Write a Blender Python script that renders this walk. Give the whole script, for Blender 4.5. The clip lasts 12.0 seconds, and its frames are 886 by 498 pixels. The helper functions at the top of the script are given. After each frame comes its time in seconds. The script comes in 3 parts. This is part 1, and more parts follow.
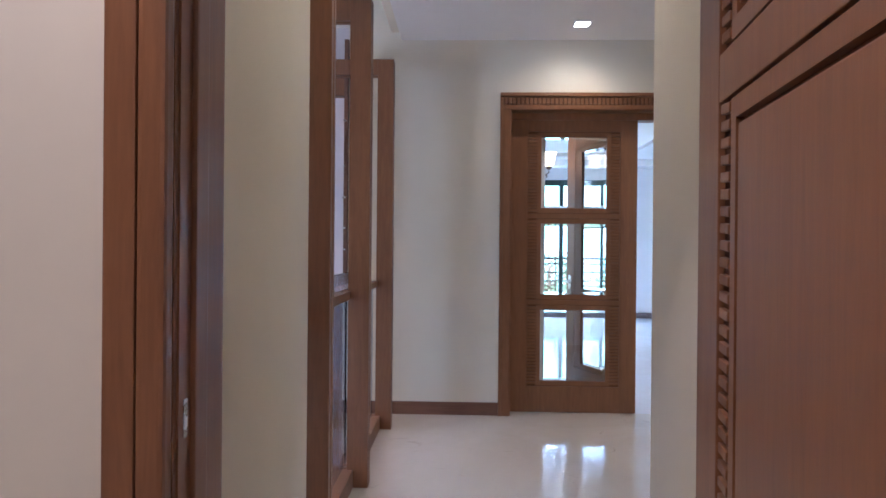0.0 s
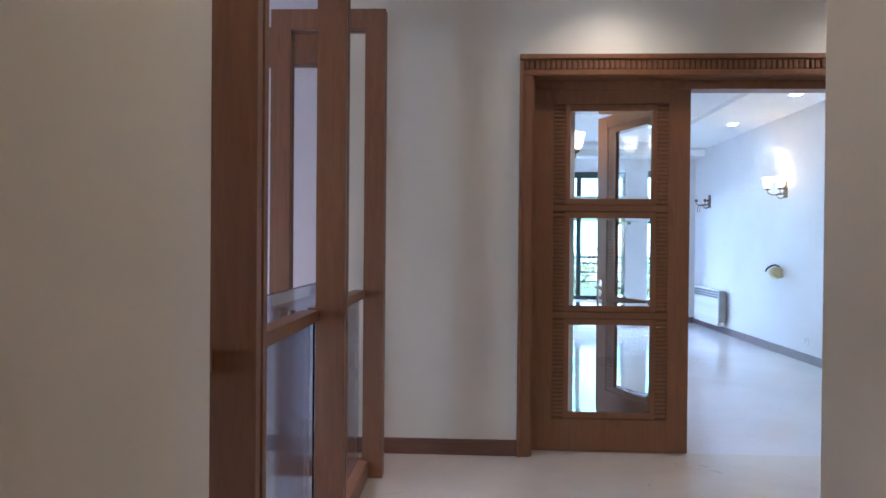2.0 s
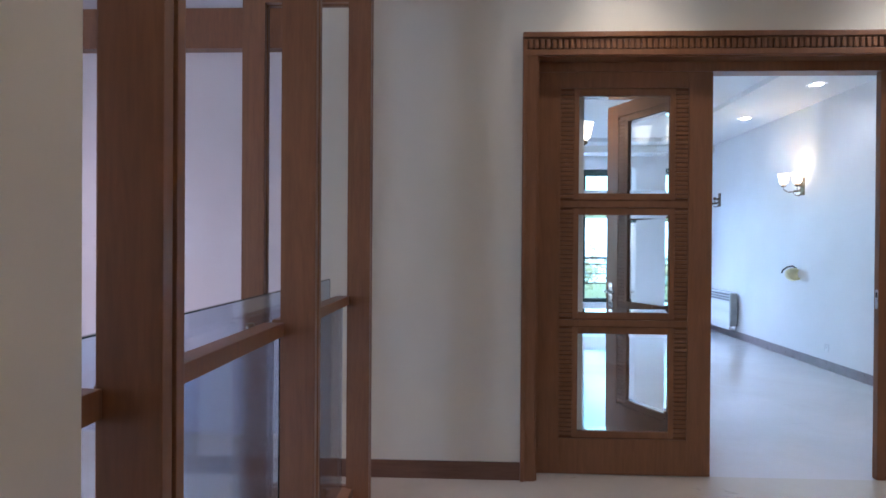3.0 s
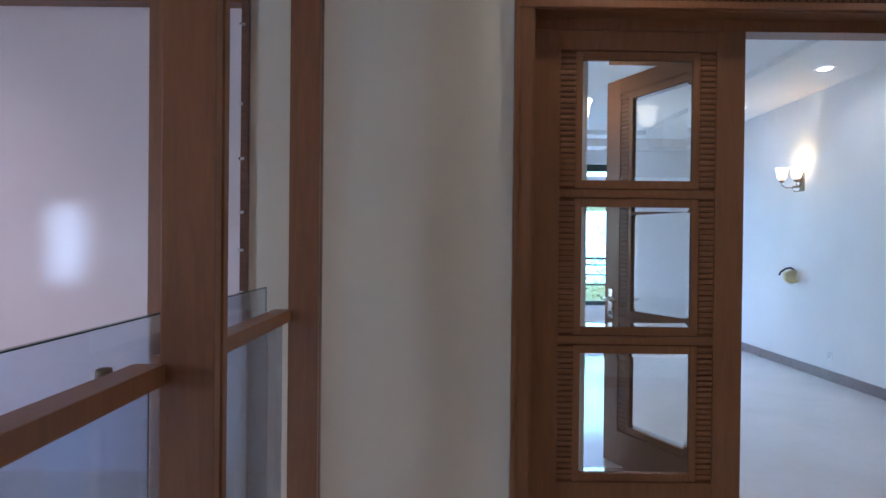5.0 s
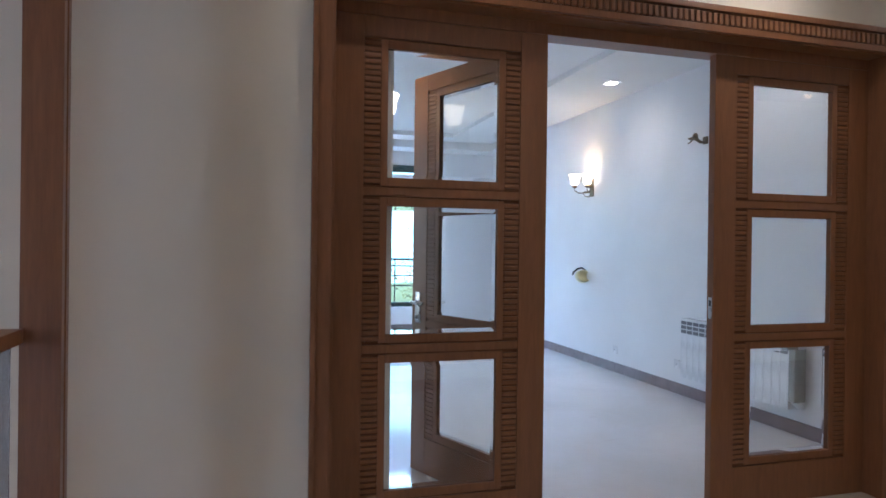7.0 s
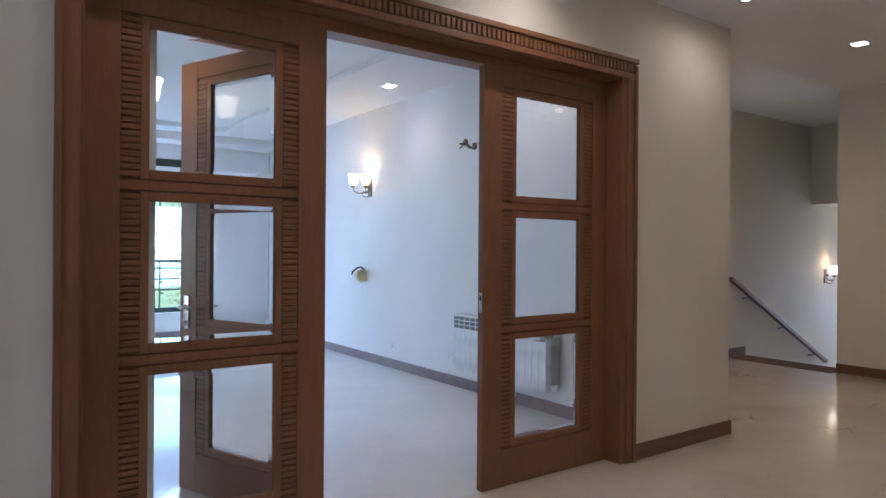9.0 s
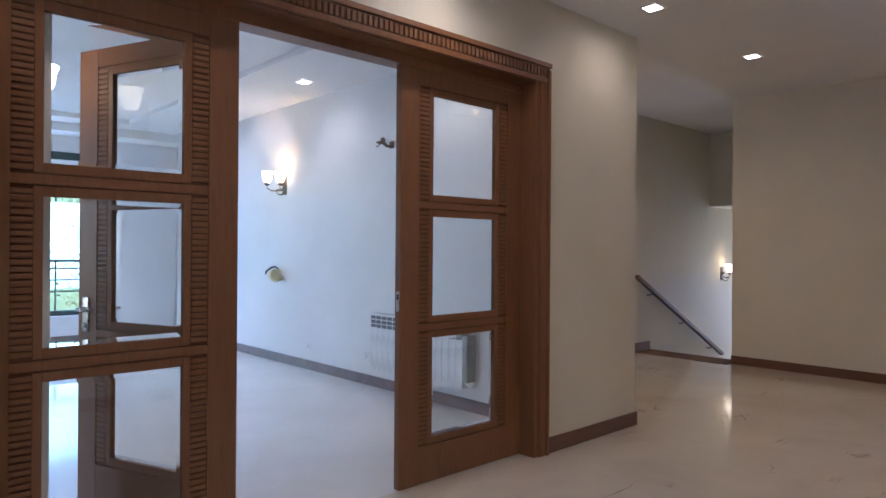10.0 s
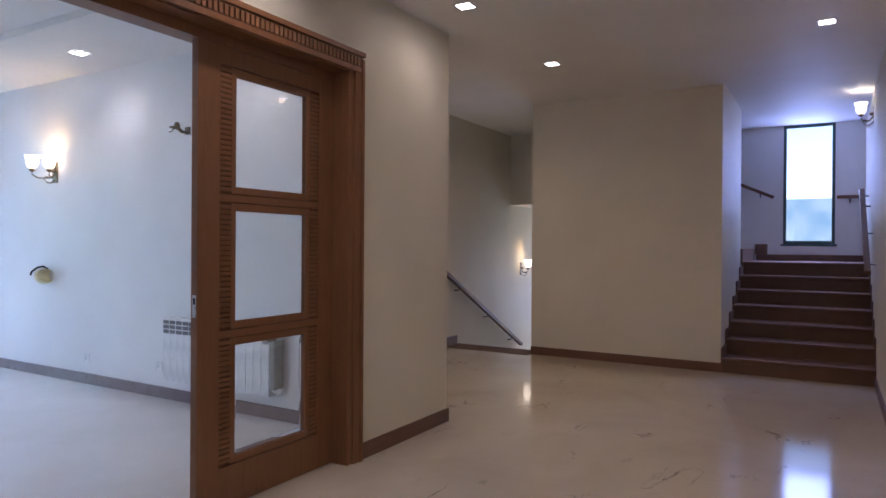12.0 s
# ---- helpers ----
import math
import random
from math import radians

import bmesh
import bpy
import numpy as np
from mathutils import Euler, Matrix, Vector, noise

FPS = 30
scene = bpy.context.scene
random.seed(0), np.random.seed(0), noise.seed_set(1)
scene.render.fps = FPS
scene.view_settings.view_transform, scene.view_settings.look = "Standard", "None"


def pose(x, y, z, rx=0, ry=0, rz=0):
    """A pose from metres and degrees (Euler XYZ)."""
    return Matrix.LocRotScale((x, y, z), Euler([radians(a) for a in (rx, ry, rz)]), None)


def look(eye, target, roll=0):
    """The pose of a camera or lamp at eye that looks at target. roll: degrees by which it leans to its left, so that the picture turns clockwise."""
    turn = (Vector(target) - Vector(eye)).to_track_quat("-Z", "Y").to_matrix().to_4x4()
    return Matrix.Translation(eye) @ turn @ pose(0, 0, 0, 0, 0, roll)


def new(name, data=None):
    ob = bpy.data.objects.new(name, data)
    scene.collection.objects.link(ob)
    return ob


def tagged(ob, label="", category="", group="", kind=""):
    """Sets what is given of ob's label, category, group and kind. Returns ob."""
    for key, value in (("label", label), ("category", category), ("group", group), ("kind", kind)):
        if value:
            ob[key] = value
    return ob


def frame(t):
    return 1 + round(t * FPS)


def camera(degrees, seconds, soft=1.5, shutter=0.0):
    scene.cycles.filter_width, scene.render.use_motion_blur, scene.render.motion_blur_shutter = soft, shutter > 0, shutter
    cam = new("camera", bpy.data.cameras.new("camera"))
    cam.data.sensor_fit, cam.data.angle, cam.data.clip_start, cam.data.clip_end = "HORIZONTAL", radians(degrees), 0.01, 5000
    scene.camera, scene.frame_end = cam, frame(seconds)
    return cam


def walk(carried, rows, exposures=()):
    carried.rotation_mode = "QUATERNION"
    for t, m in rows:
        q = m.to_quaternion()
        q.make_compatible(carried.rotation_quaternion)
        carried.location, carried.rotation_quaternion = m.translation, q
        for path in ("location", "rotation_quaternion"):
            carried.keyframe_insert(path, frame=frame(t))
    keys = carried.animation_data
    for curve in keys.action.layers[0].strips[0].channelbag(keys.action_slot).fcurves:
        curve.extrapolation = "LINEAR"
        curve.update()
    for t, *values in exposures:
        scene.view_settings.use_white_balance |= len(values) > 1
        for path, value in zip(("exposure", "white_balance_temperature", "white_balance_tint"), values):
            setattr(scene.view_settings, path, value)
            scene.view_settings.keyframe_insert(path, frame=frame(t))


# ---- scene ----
cam = camera(67.9, 12.0, soft=1.6)
PATH = [
    (0, (0.438, 0.329, 1.313), (0.377, 2.328, 1.308), 0.5),
    (0.5, (0.449, 0.58, 1.339), (0.379, 2.579, 1.323), 0.4),
    (1, (0.449, 0.838, 1.331), (0.368, 2.837, 1.319), 0.4),
    (1.5, (0.429, 1.096, 1.336), (0.348, 3.095, 1.321), 0.4),
    (2, (0.423, 1.334, 1.333), (0.338, 3.333, 1.318), 0.5),
    (2.5, (0.428, 1.554, 1.346), (0.341, 3.552, 1.324), 0.5),
    (3, (0.443, 1.759, 1.328), (0.354, 3.757, 1.316), 0.4),
    (3.2, (0.445, 1.836, 1.333), (0.361, 3.834, 1.321), 0.3),
    (5, (0.402, 2.516, 1.325), (0.406, 4.516, 1.311), 0.6),
    (5.5, (0.427, 2.61, 1.33), (0.501, 4.608, 1.315), 0.6),
    (6, (0.449, 2.698, 1.333), (0.659, 4.687, 1.32), 0.7),
    (6.5, (0.474, 2.758, 1.342), (0.856, 4.721, 1.327), 0.7),
    (7, (0.482, 2.771, 1.332), (1.046, 4.69, 1.326), 0.7),
    (7.5, (0.49, 2.786, 1.333), (1.24, 4.641, 1.329), 0.5),
    (9.5, (0.494, 2.815, 1.324), (1.756, 4.366, 1.326), 0.4),
    (10, (0.494, 2.814, 1.323), (1.85, 4.284, 1.324), 0.4),
    (10.5, (0.506, 2.82, 1.322), (1.956, 4.197, 1.323), 0.5),
    (11, (0.538, 2.849, 1.32), (2.081, 4.121, 1.32), 0.5),
    (11.5, (0.579, 2.909, 1.329), (2.214, 4.062, 1.324), 0.4),
    (12, (0.629, 2.968, 1.335), (2.349, 3.988, 1.327), 0.4),
]
walk(cam, [(t, look(eye, target, roll)) for t, eye, target, roll in PATH],
     [(0, 2.24, 5450, 18), (0.5, 2.36, 5500, 18), (1, 2.34, 5500, 18), (1.5, 2.16, 5500, 18), (3, 1.78, 5500, 18), (5, 1.55, 5600, 17), (7.5, 1.62, 5850, 19), (9.5, 1.64, 5780, 20), (11, 1.6, 5830, 23), (12, 1.52, 5950, 25)])
SKY_POWER, DAY, DAY2, SPOT, SCONCE, ENTRY, VOID = 0.15, 172, 130, 5.8, 0.5, 24, 37

# ---- light ----
world = bpy.data.worlds.new("world")
scene.world = world
world.use_nodes = True
wt = world.node_tree
sky = wt.nodes.new("ShaderNodeTexSky")
sky.sky_type, sky.sun_disc = "NISHITA", False
sky.ozone_density, sky.dust_density = 5.0, 0.3
sky.sun_elevation, sky.sun_rotation = radians(49), radians(180)
wt.nodes["Background"].inputs[1].default_value = SKY_POWER
wt.links.new(sky.outputs[0], wt.nodes["Background"].inputs[0])


def lamp(name, kind, power, m, color=(1, 1, 1), **more):
    data = bpy.data.lights.new(name, kind)
    data.energy, data.color = power, color
    if kind == "AREA":
        data.shape = "RECTANGLE"
        data.size, data.size_y = more["size"]
    elif kind == "SPOT":
        data.spot_size, data.spot_blend, data.shadow_soft_size = radians(more["angle"]), 0.8, 0.04
    elif kind == "SUN":
        data.angle = radians(0.5)
    else:
        data.shadow_soft_size = more.get("radius", 0.05)
    ob = new(name, data)
    ob.matrix_world = m
    return ob


lamp("sun", "SUN", 4.5, look((0, -39, 45), (0, 0, 0)), (1, 0.96, 0.9))
# daylight through the real openings
lamp("wing_daylight", "AREA", 9, look((-3.45, 8.8, 1.6), (0.0, 8.8, 1.4)), (0.85, 0.93, 1.0), size=(2.6, 1.9))
lamp("balcony_daylight", "AREA", DAY, look((2.5, 13.55, 3.05), (2.7, 9.0, 0.6)), (0.48, 0.70, 1.0), size=(2.6, 0.9))
lamp("landing_daylight", "AREA", DAY2, look((11.75, 3.28, 3.7), (9.2, 3.28, 1.6)), (0.36, 0.48, 1.0), size=(0.6, 0.8))
lamp("landing_window_light", "AREA", 6.5, look((11.395, 3.275, 2.5), (5.0, 3.275, 2.4)), (0.36, 0.47, 1.0), size=(0.56, 1.1))
lamp("void_window_light", "AREA", 14, look((-4.02, 2.30, 1.285), (0.0, 2.30, 1.28)), (0.62, 0.78, 1.0), size=(0.72, 0.86))


# ---- materials ----
def material(name, rough=0.5, metal=0.0, spec=0.5, coat=0.0):
    m = bpy.data.materials.new(name)
    m.use_nodes = True
    b = m.node_tree.nodes["Principled BSDF"]
    b.inputs["Roughness"].default_value, b.inputs["Metallic"].default_value = rough, metal
    b.inputs["Specular IOR Level"].default_value, b.inputs["Coat Weight"].default_value = spec, coat
    return m, m.node_tree, b


def link(nt, a, b):
    nt.links.new(a, b)


def coords(nt, scale=(1, 1, 1), kind="Object"):
    tc, mp = nt.nodes.new("ShaderNodeTexCoord"), nt.nodes.new("ShaderNodeMapping")
    mp.inputs["Scale"].default_value = scale
    if kind == "World":
        geo = nt.nodes.new("ShaderNodeNewGeometry")
        link(nt, geo.outputs["Position"], mp.inputs["Vector"])
    else:
        link(nt, tc.outputs[kind], mp.inputs["Vector"])
    return mp.outputs["Vector"]


def noise_node(nt, vec, scale, detail=4, rough=0.5, distortion=0.0):
    n = nt.nodes.new("ShaderNodeTexNoise")
    n.inputs["Scale"].default_value, n.inputs["Detail"].default_value = scale, detail
    n.inputs["Roughness"].default_value, n.inputs["Distortion"].default_value = rough, distortion
    link(nt, vec, n.inputs["Vector"])
    return n.outputs["Fac"]


def ramp(nt, fac, stops):
    r = nt.nodes.new("ShaderNodeValToRGB")
    el = r.color_ramp.elements
    while len(el) < len(stops):
        el.new(0.5)
    for e, (p, c) in zip(el, stops):
        e.position, e.color = p, (*c, 1)
    link(nt, fac, r.inputs[0])
    return r.outputs[0]


def bump(nt, b, height, strength, dist=0.01):
    n = nt.nodes.new("ShaderNodeBump")
    n.inputs["Strength"].default_value, n.inputs["Distance"].default_value = strength, dist
    link(nt, height, n.inputs["Height"])
    link(nt, n.outputs[0], b.inputs["Normal"])


def mapped(nt, fac, lo, hi):
    n = nt.nodes.new("ShaderNodeMapRange")
    n.inputs["To Min"].default_value, n.inputs["To Max"].default_value = lo, hi
    link(nt, fac, n.inputs["Value"])
    return n.outputs[0]


def paint(name, a, b_, rough=0.55):
    m, nt, b = material(name, rough, spec=0.3)
    v = coords(nt, kind="World")
    link(nt, ramp(nt, noise_node(nt, v, 1.3, 5), [(0.3, a), (0.7, b_)]), b.inputs["Base Color"])
    bump(nt, b, noise_node(nt, v, 140, 3), 0.08, 0.002)
    link(nt, mapped(nt, noise_node(nt, v, 3, 3), rough * 0.85, rough * 1.15), b.inputs["Roughness"])
    return m


def wood(name, dark, light, rough=0.38, scale=(14, 14, 1.2), coat=0.14):
    m, nt, b = material(name, rough, spec=0.45 if coat else 0.2, coat=coat)
    b.inputs["Coat Roughness"].default_value = 0.25
    v = coords(nt, scale)
    rnd = nt.nodes.new("ShaderNodeObjectInfo")
    add = nt.nodes.new("ShaderNodeVectorMath")
    add.operation = "ADD"
    link(nt, v, add.inputs[0])
    comb = nt.nodes.new("ShaderNodeMath")
    comb.operation = "MULTIPLY"
    comb.inputs[1].default_value = 37
    link(nt, rnd.outputs["Random"], comb.inputs[0])
    link(nt, comb.outputs[0], add.inputs[1])
    g = noise_node(nt, add.outputs[0], 2.2, 8, 0.62, 1.2)
    fine = noise_node(nt, add.outputs[0], 11, 4, 0.6)
    mx = nt.nodes.new("ShaderNodeMix")
    mx.inputs[0].default_value = 0.35
    link(nt, g, mx.inputs[2])
    link(nt, fine, mx.inputs[3])
    link(nt, ramp(nt, mx.outputs[0], [(0.32, dark), (0.5, [(p + q) / 2 for p, q in zip(dark, light)]), (0.68, light)]), b.inputs["Base Color"])
    bump(nt, b, fine, 0.07, 0.002)
    link(nt, mapped(nt, fine, rough - 0.06, rough + 0.08), b.inputs["Roughness"])
    return m


def marble(name, white, warm, vein, rough):
    m, nt, b = material(name, rough, spec=0.5)
    v = coords(nt, kind="World")
    base = ramp(nt, noise_node(nt, v, 1.1, 6, 0.6, 0.8), [(0.3, warm), (0.65, white)])
    # thin broken diagonal veins
    w = nt.nodes.new("ShaderNodeMapping")
    w.inputs["Rotation"].default_value, w.inputs["Scale"].default_value = (0, 0, radians(35)), (1.0, 2.4, 1)
    link(nt, v, w.inputs["Vector"])
    line = noise_node(nt, w.outputs[0], 1.05, 5, 0.5, 0.6)
    thin = ramp(nt, line, [(0.0, (0, 0, 0)), (0.490, (0, 0, 0)), (0.5, (1, 1, 1)), (0.510, (0, 0, 0)), (1, (0, 0, 0))])
    gate = ramp(nt, noise_node(nt, v, 2.0, 3), [(0.565, (0, 0, 0)), (0.67, (1, 1, 1))])
    mul = nt.nodes.new("ShaderNodeMix")
    mul.data_type, mul.blend_type = "RGBA", "MULTIPLY"
    mul.inputs[0].default_value = 1
    link(nt, thin, mul.inputs[6])
    link(nt, gate, mul.inputs[7])
    mx = nt.nodes.new("ShaderNodeMix")
    mx.data_type = "RGBA"
    link(nt, mul.outputs[2], mx.inputs[0])
    link(nt, base, mx.inputs[6])
    mx.inputs[7].default_value = (*vein, 1)
    link(nt, mx.outputs[2], b.inputs["Base Color"])
    link(nt, mapped(nt, noise_node(nt, v, 6, 4), rough - 0.03, rough + 0.07), b.inputs["Roughness"])
    return m


def plain(name, color, rough=0.4, metal=0.0, vary=0.12):
    m, nt, b = material(name, rough, metal)
    v = coords(nt)
    c2 = [min(1, c * (1 + vary)) for c in color]
    link(nt, ramp(nt, noise_node(nt, v, 9, 4), [(0.3, [c * (1 - vary) for c in color]), (0.7, c2)]), b.inputs["Base Color"])
    link(nt, mapped(nt, noise_node(nt, v, 30, 3), max(0.03, rough - 0.07), rough + 0.07), b.inputs["Roughness"])
    return m


def glass(name, color=(1, 1, 1), rough=0.0, ior=1.45):
    m, nt, b = material(name, rough)
    b.inputs["Base Color"].default_value = (*color, 1)
    b.inputs["Transmission Weight"].default_value, b.inputs["IOR"].default_value = 1, ior
    if rough > 0.02:
        v = coords(nt, kind="World")
        link(nt, mapped(nt, noise_node(nt, v, 4, 5), rough * 0.7, rough * 1.3), b.inputs["Roughness"])
    return m


def glow(name, color, power):
    m, nt, b = material(name, 0.5)
    b.inputs["Base Color"].default_value = (*color, 1)
    b.inputs["Emission Color"].default_value, b.inputs["Emission Strength"].default_value = (*color, 1), power
    return m


WALL = paint("wall_paint_cream", (0.70, 0.65, 0.525), (0.76, 0.71, 0.585))
ROOM_WALL = paint("wall_paint_white", (0.755, 0.75, 0.745), (0.81, 0.805, 0.80), 0.4)
VOID_WALL = paint("wall_paint_pale_gloss", (0.73, 0.69, 0.70), (0.78, 0.74, 0.75), 0.09)
CEIL = paint("ceiling_paint", (0.78, 0.77, 0.74), (0.82, 0.81, 0.79), 0.6)
WOOD = wood("oak_stained", (0.185, 0.078, 0.033), (0.262, 0.113, 0.046))
# Darker copy of the oak: the shade of grooves and gaps as colour.
WOOD_SHADE = wood("oak_groove_shade", (0.105, 0.047, 0.024), (0.145, 0.066, 0.034), 0.7, coat=0.0)
# Half-dark oak copy, carrying a softer recess shade in its colour.
WOOD_HALF_SHADE = wood("oak_recess_shade", (0.125, 0.053, 0.024), (0.17, 0.074, 0.034), 0.6, coat=0.0)
BASE = wood("skirting_wood", (0.125, 0.058, 0.034), (0.20, 0.098, 0.06), 0.4, (1.2, 1.2, 14))
MARBLE = marble("marble_cream", (0.66, 0.60, 0.50), (0.58, 0.51, 0.41), (0.26, 0.23, 0.19), 0.08)
ROOM_FLOOR = marble("marble_room", (0.70, 0.655, 0.64), (0.63, 0.59, 0.56), (0.57, 0.54, 0.52), 0.06)
STEP = plain("stair_stone", (0.185, 0.112, 0.078), 0.8, vary=0.05)
STEP.node_tree.nodes["Principled BSDF"].inputs["Specular IOR Level"].default_value = 0.2
GLASS = glass("clear_glass", (0.97, 0.99, 0.98))
TINT = glass("frosted_glass", (0.70, 0.83, 1.0), 0.05)
GLASS_EDGE = plain("glass_edge", (0.03, 0.07, 0.06), 0.15)
STEEL = plain("satin_steel", (0.62, 0.61, 0.60), 0.28, 1.0)
BRONZE = plain("aged_bronze", (0.22, 0.17, 0.12), 0.35, 1.0)
BLACK = plain("black_metal", (0.03, 0.028, 0.026), 0.4, 0.6)
GREEN = plain("window_frame_green", (0.035, 0.075, 0.075), 0.35)
ENAMEL = plain("white_enamel", (0.80, 0.80, 0.80), 0.25)
CAP = plain("radiator_cap_grey", (0.30, 0.30, 0.275), 0.35)
GREY = plain("grille_shadow", (0.16, 0.16, 0.17), 0.5)
YELLOW = plain("yellow_plastic", (0.82, 0.75, 0.46), 0.5)
SPOT_GLOW = glow("spot_diffuser", (1.0, 0.97, 0.92), 6)
SHADE_GLOW = glow("lit_glass_shade", (1.0, 0.84, 0.60), 1.6)
SHADE_DIM = glow("frosted_shade", (0.95, 0.93, 0.88), 0.8)


# ---- mesh helpers ----
def add_box(bm, lo, hi, bevel=0.0):
    r = bmesh.ops.create_cube(bm, size=1)
    vs = r["verts"]
    c, s = [(a + b) / 2 for a, b in zip(lo, hi)], [b - a for a, b in zip(lo, hi)]
    for v in vs:
        v.co = Vector([v.co[i] * s[i] + c[i] for i in range(3)])
    if bevel:
        es = list({e for v in vs for e in v.link_edges})
        bmesh.ops.bevel(bm, geom=es, offset=bevel, segments=2, affect="EDGES", profile=0.7)
    return bm


def add_tube(bm, pts, r, n=10, caps=True):
    rings = []
    for i, p in enumerate(pts):
        p = Vector(p)
        d = (Vector(pts[min(i + 1, len(pts) - 1)]) - Vector(pts[max(i - 1, 0)])).normalized()
        side = d.cross(Vector((0, 0, 1)) if abs(d.z) < 0.95 else Vector((1, 0, 0))).normalized()
        up = side.cross(d)
        rr = r[i] if isinstance(r, (list, tuple)) else r
        rings.append([bm.verts.new(p + rr * (side * math.cos(2 * math.pi * k / n) + up * math.sin(2 * math.pi * k / n))) for k in range(n)])
    for a, b in zip(rings, rings[1:]):
        for k in range(n):
            bm.faces.new((a[k], a[(k + 1) % n], b[(k + 1) % n], b[k]))
    if caps:
        bm.faces.new(rings[0][::-1])
        bm.faces.new(rings[-1])
    return bm


def add_lathe(bm, prof, centre=(0, 0, 0), n=20, scallop=0.0, waves=0):
    rings = []
    for r, z in prof:
        ring = []
        for k in range(n):
            a = 2 * math.pi * k / n
            rr = r * (1 + scallop * math.cos(waves * a) * (z - prof[0][1]) / max(1e-6, prof[-1][1] - prof[0][1]))
            ring.append(bm.verts.new((centre[0] + rr * math.cos(a), centre[1] + rr * math.sin(a), centre[2] + z)))
        rings.append(ring)
    for a, b in zip(rings, rings[1:]):
        for k in range(n):
            bm.faces.new((a[k], a[(k + 1) % n], b[(k + 1) % n], b[k]))
    return bm


def finish(name, bm, mat, smooth=False):
    bmesh.ops.recalc_face_normals(bm, faces=bm.faces)
    me = bpy.data.meshes.new(name)
    bm.to_mesh(me)
    bm.free()
    me.materials.append(mat)
    if smooth:
        for p in me.polygons:
            p.use_smooth = True
    return me


def part(name, bm, mat, parent=None, label="", smooth=False):
    ob = new(name, finish(name, bm, mat, smooth))
    ob.parent = parent
    return tagged(ob, label)


def box(name, lo, hi, mat, parent=None, label="", bevel=0.0, kind=""):
    ob = part(name, add_box(bmesh.new(), lo, hi, bevel), mat, parent, label)
    return tagged(ob, kind=kind)


def thing(name, label, category, group="", m=None):
    ob = tagged(new(name), label, category, group)
    if m is not None:
        ob.matrix_world = m
    return ob


def structure(name, boxes, mat, label=""):
    bm = bmesh.new()
    for lo, hi in boxes:
        add_box(bm, lo, hi)
    ob = part(name, bm, mat)
    return tagged(ob, label, kind="structure")


# ---- plan ----
H, H_EAST = 2.94, 3.10          # ceiling of corridor and hall
DW = 5.5          # hall face of the wall with the glazed door
FX = (0.72, 3.88) # outer edges of the door surround
LEAF_Y = 5.63
ROOM_R = 4.31     # right wall of the white room
ROOM_L = 1.10
ROOM_F = 12.95
EAST = 8.25
SOUTH = 2.6
NORTH = 7.4

# ---- structure ----
structure("floor", [((-4.0, -2.5, -0.2), (EAST, DW + 0.12, 0)), ((4.96, DW + 0.12, -0.2), (EAST, NORTH, 0)), ((-4.0, DW + 0.12, -0.2), (0.95, 6.4, 0))], MARBLE, "polished cream marble floor with thin grey veins")
structure("room_floor", [((-3.6, 6.62, -0.2), (ROOM_L, ROOM_F + 0.2, 0)), ((ROOM_L, DW + 0.12, -0.2), (4.96, ROOM_F + 0.2, 0))], ROOM_FLOOR, "pale polished marble floor of the white room")
structure("ceiling", [((-0.06, -2.5, H), (4.98, DW + 0.2, H + 0.15)), ((-4.0, -2.5, H), (-0.06, 1.55, H + 0.15)), ((-0.06, DW + 0.2, H), (0.8, 6.5, H + 0.15)), ((-4.2, 1.55, 3.3), (-0.14, 6.5, 3.45))], CEIL, "smooth off-white plaster ceiling")


def hall_z(x):
    """Underside of the hall's ceiling, which rises a little towards the stairs."""
    return H + max(0, x - 4.98) * (H_EAST - H) / (EAST - 4.98)


bm = bmesh.new()
v = [bm.verts.new((x, y, z)) for z0 in (0, 0.15) for x, y, z in ((4.98, 2.3, H + z0), (EAST, 2.3, H_EAST + z0), (EAST, 7.6, H_EAST + z0), (4.98, 7.6, H + z0))]
for f in ((0, 1, 2, 3), (7, 6, 5, 4), (0, 4, 5, 1), (1, 5, 6, 2), (2, 6, 7, 3), (3, 7, 4, 0)):
    bm.faces.new([v[i] for i in f])
tagged(part("ceiling", bm, CEIL), "smooth off-white plaster ceiling of the hall", kind="structure")
structure("ceiling_gap", [((-0.14, 1.55, 3.0), (-0.06, 6.5, 3.45))], WALL, "recessed edge of the corridor ceiling beside the screen")
structure("wall_door", [((-0.472, DW, 0), (-0.14, DW + 0.2, 3.3)), ((-0.14, DW, 0), (0.79, DW + 0.2, 3.0)), ((3.81, DW, 0), (4.96, DW + 0.2, H)), ((0.79, DW, 2.42), (3.81, DW + 0.2, H))], WALL, "cream painted wall around the glazed door")
structure("wall_return", [((ROOM_R, DW + 0.2, 0), (4.96, ROOM_F + 0.2, 3.3))], ROOM_WALL, "white painted side wall of the room")
structure("wall_return_hall", [((4.96, DW + 0.0, 0), (4.964, NORTH, H + 0.1))], WALL, "cream wall turning the corner into the recess")
structure("wall_east", [((EAST, 4.0, -1.5), (9.9, 4.12, 4.6)), ((EAST, 4.12, -1.5), (EAST + 0.12, 6.2, 4.6)), ((EAST + 0.12, 6.08, -3.2), (12.4, 6.2, 4.6))], WALL, "cream wall between the two flights")
structure("wall_north", [((4.96, NORTH, -3.4), (13.5, NORTH + 0.2, H + 0.2))], WALL, "cream wall along the stairs down")
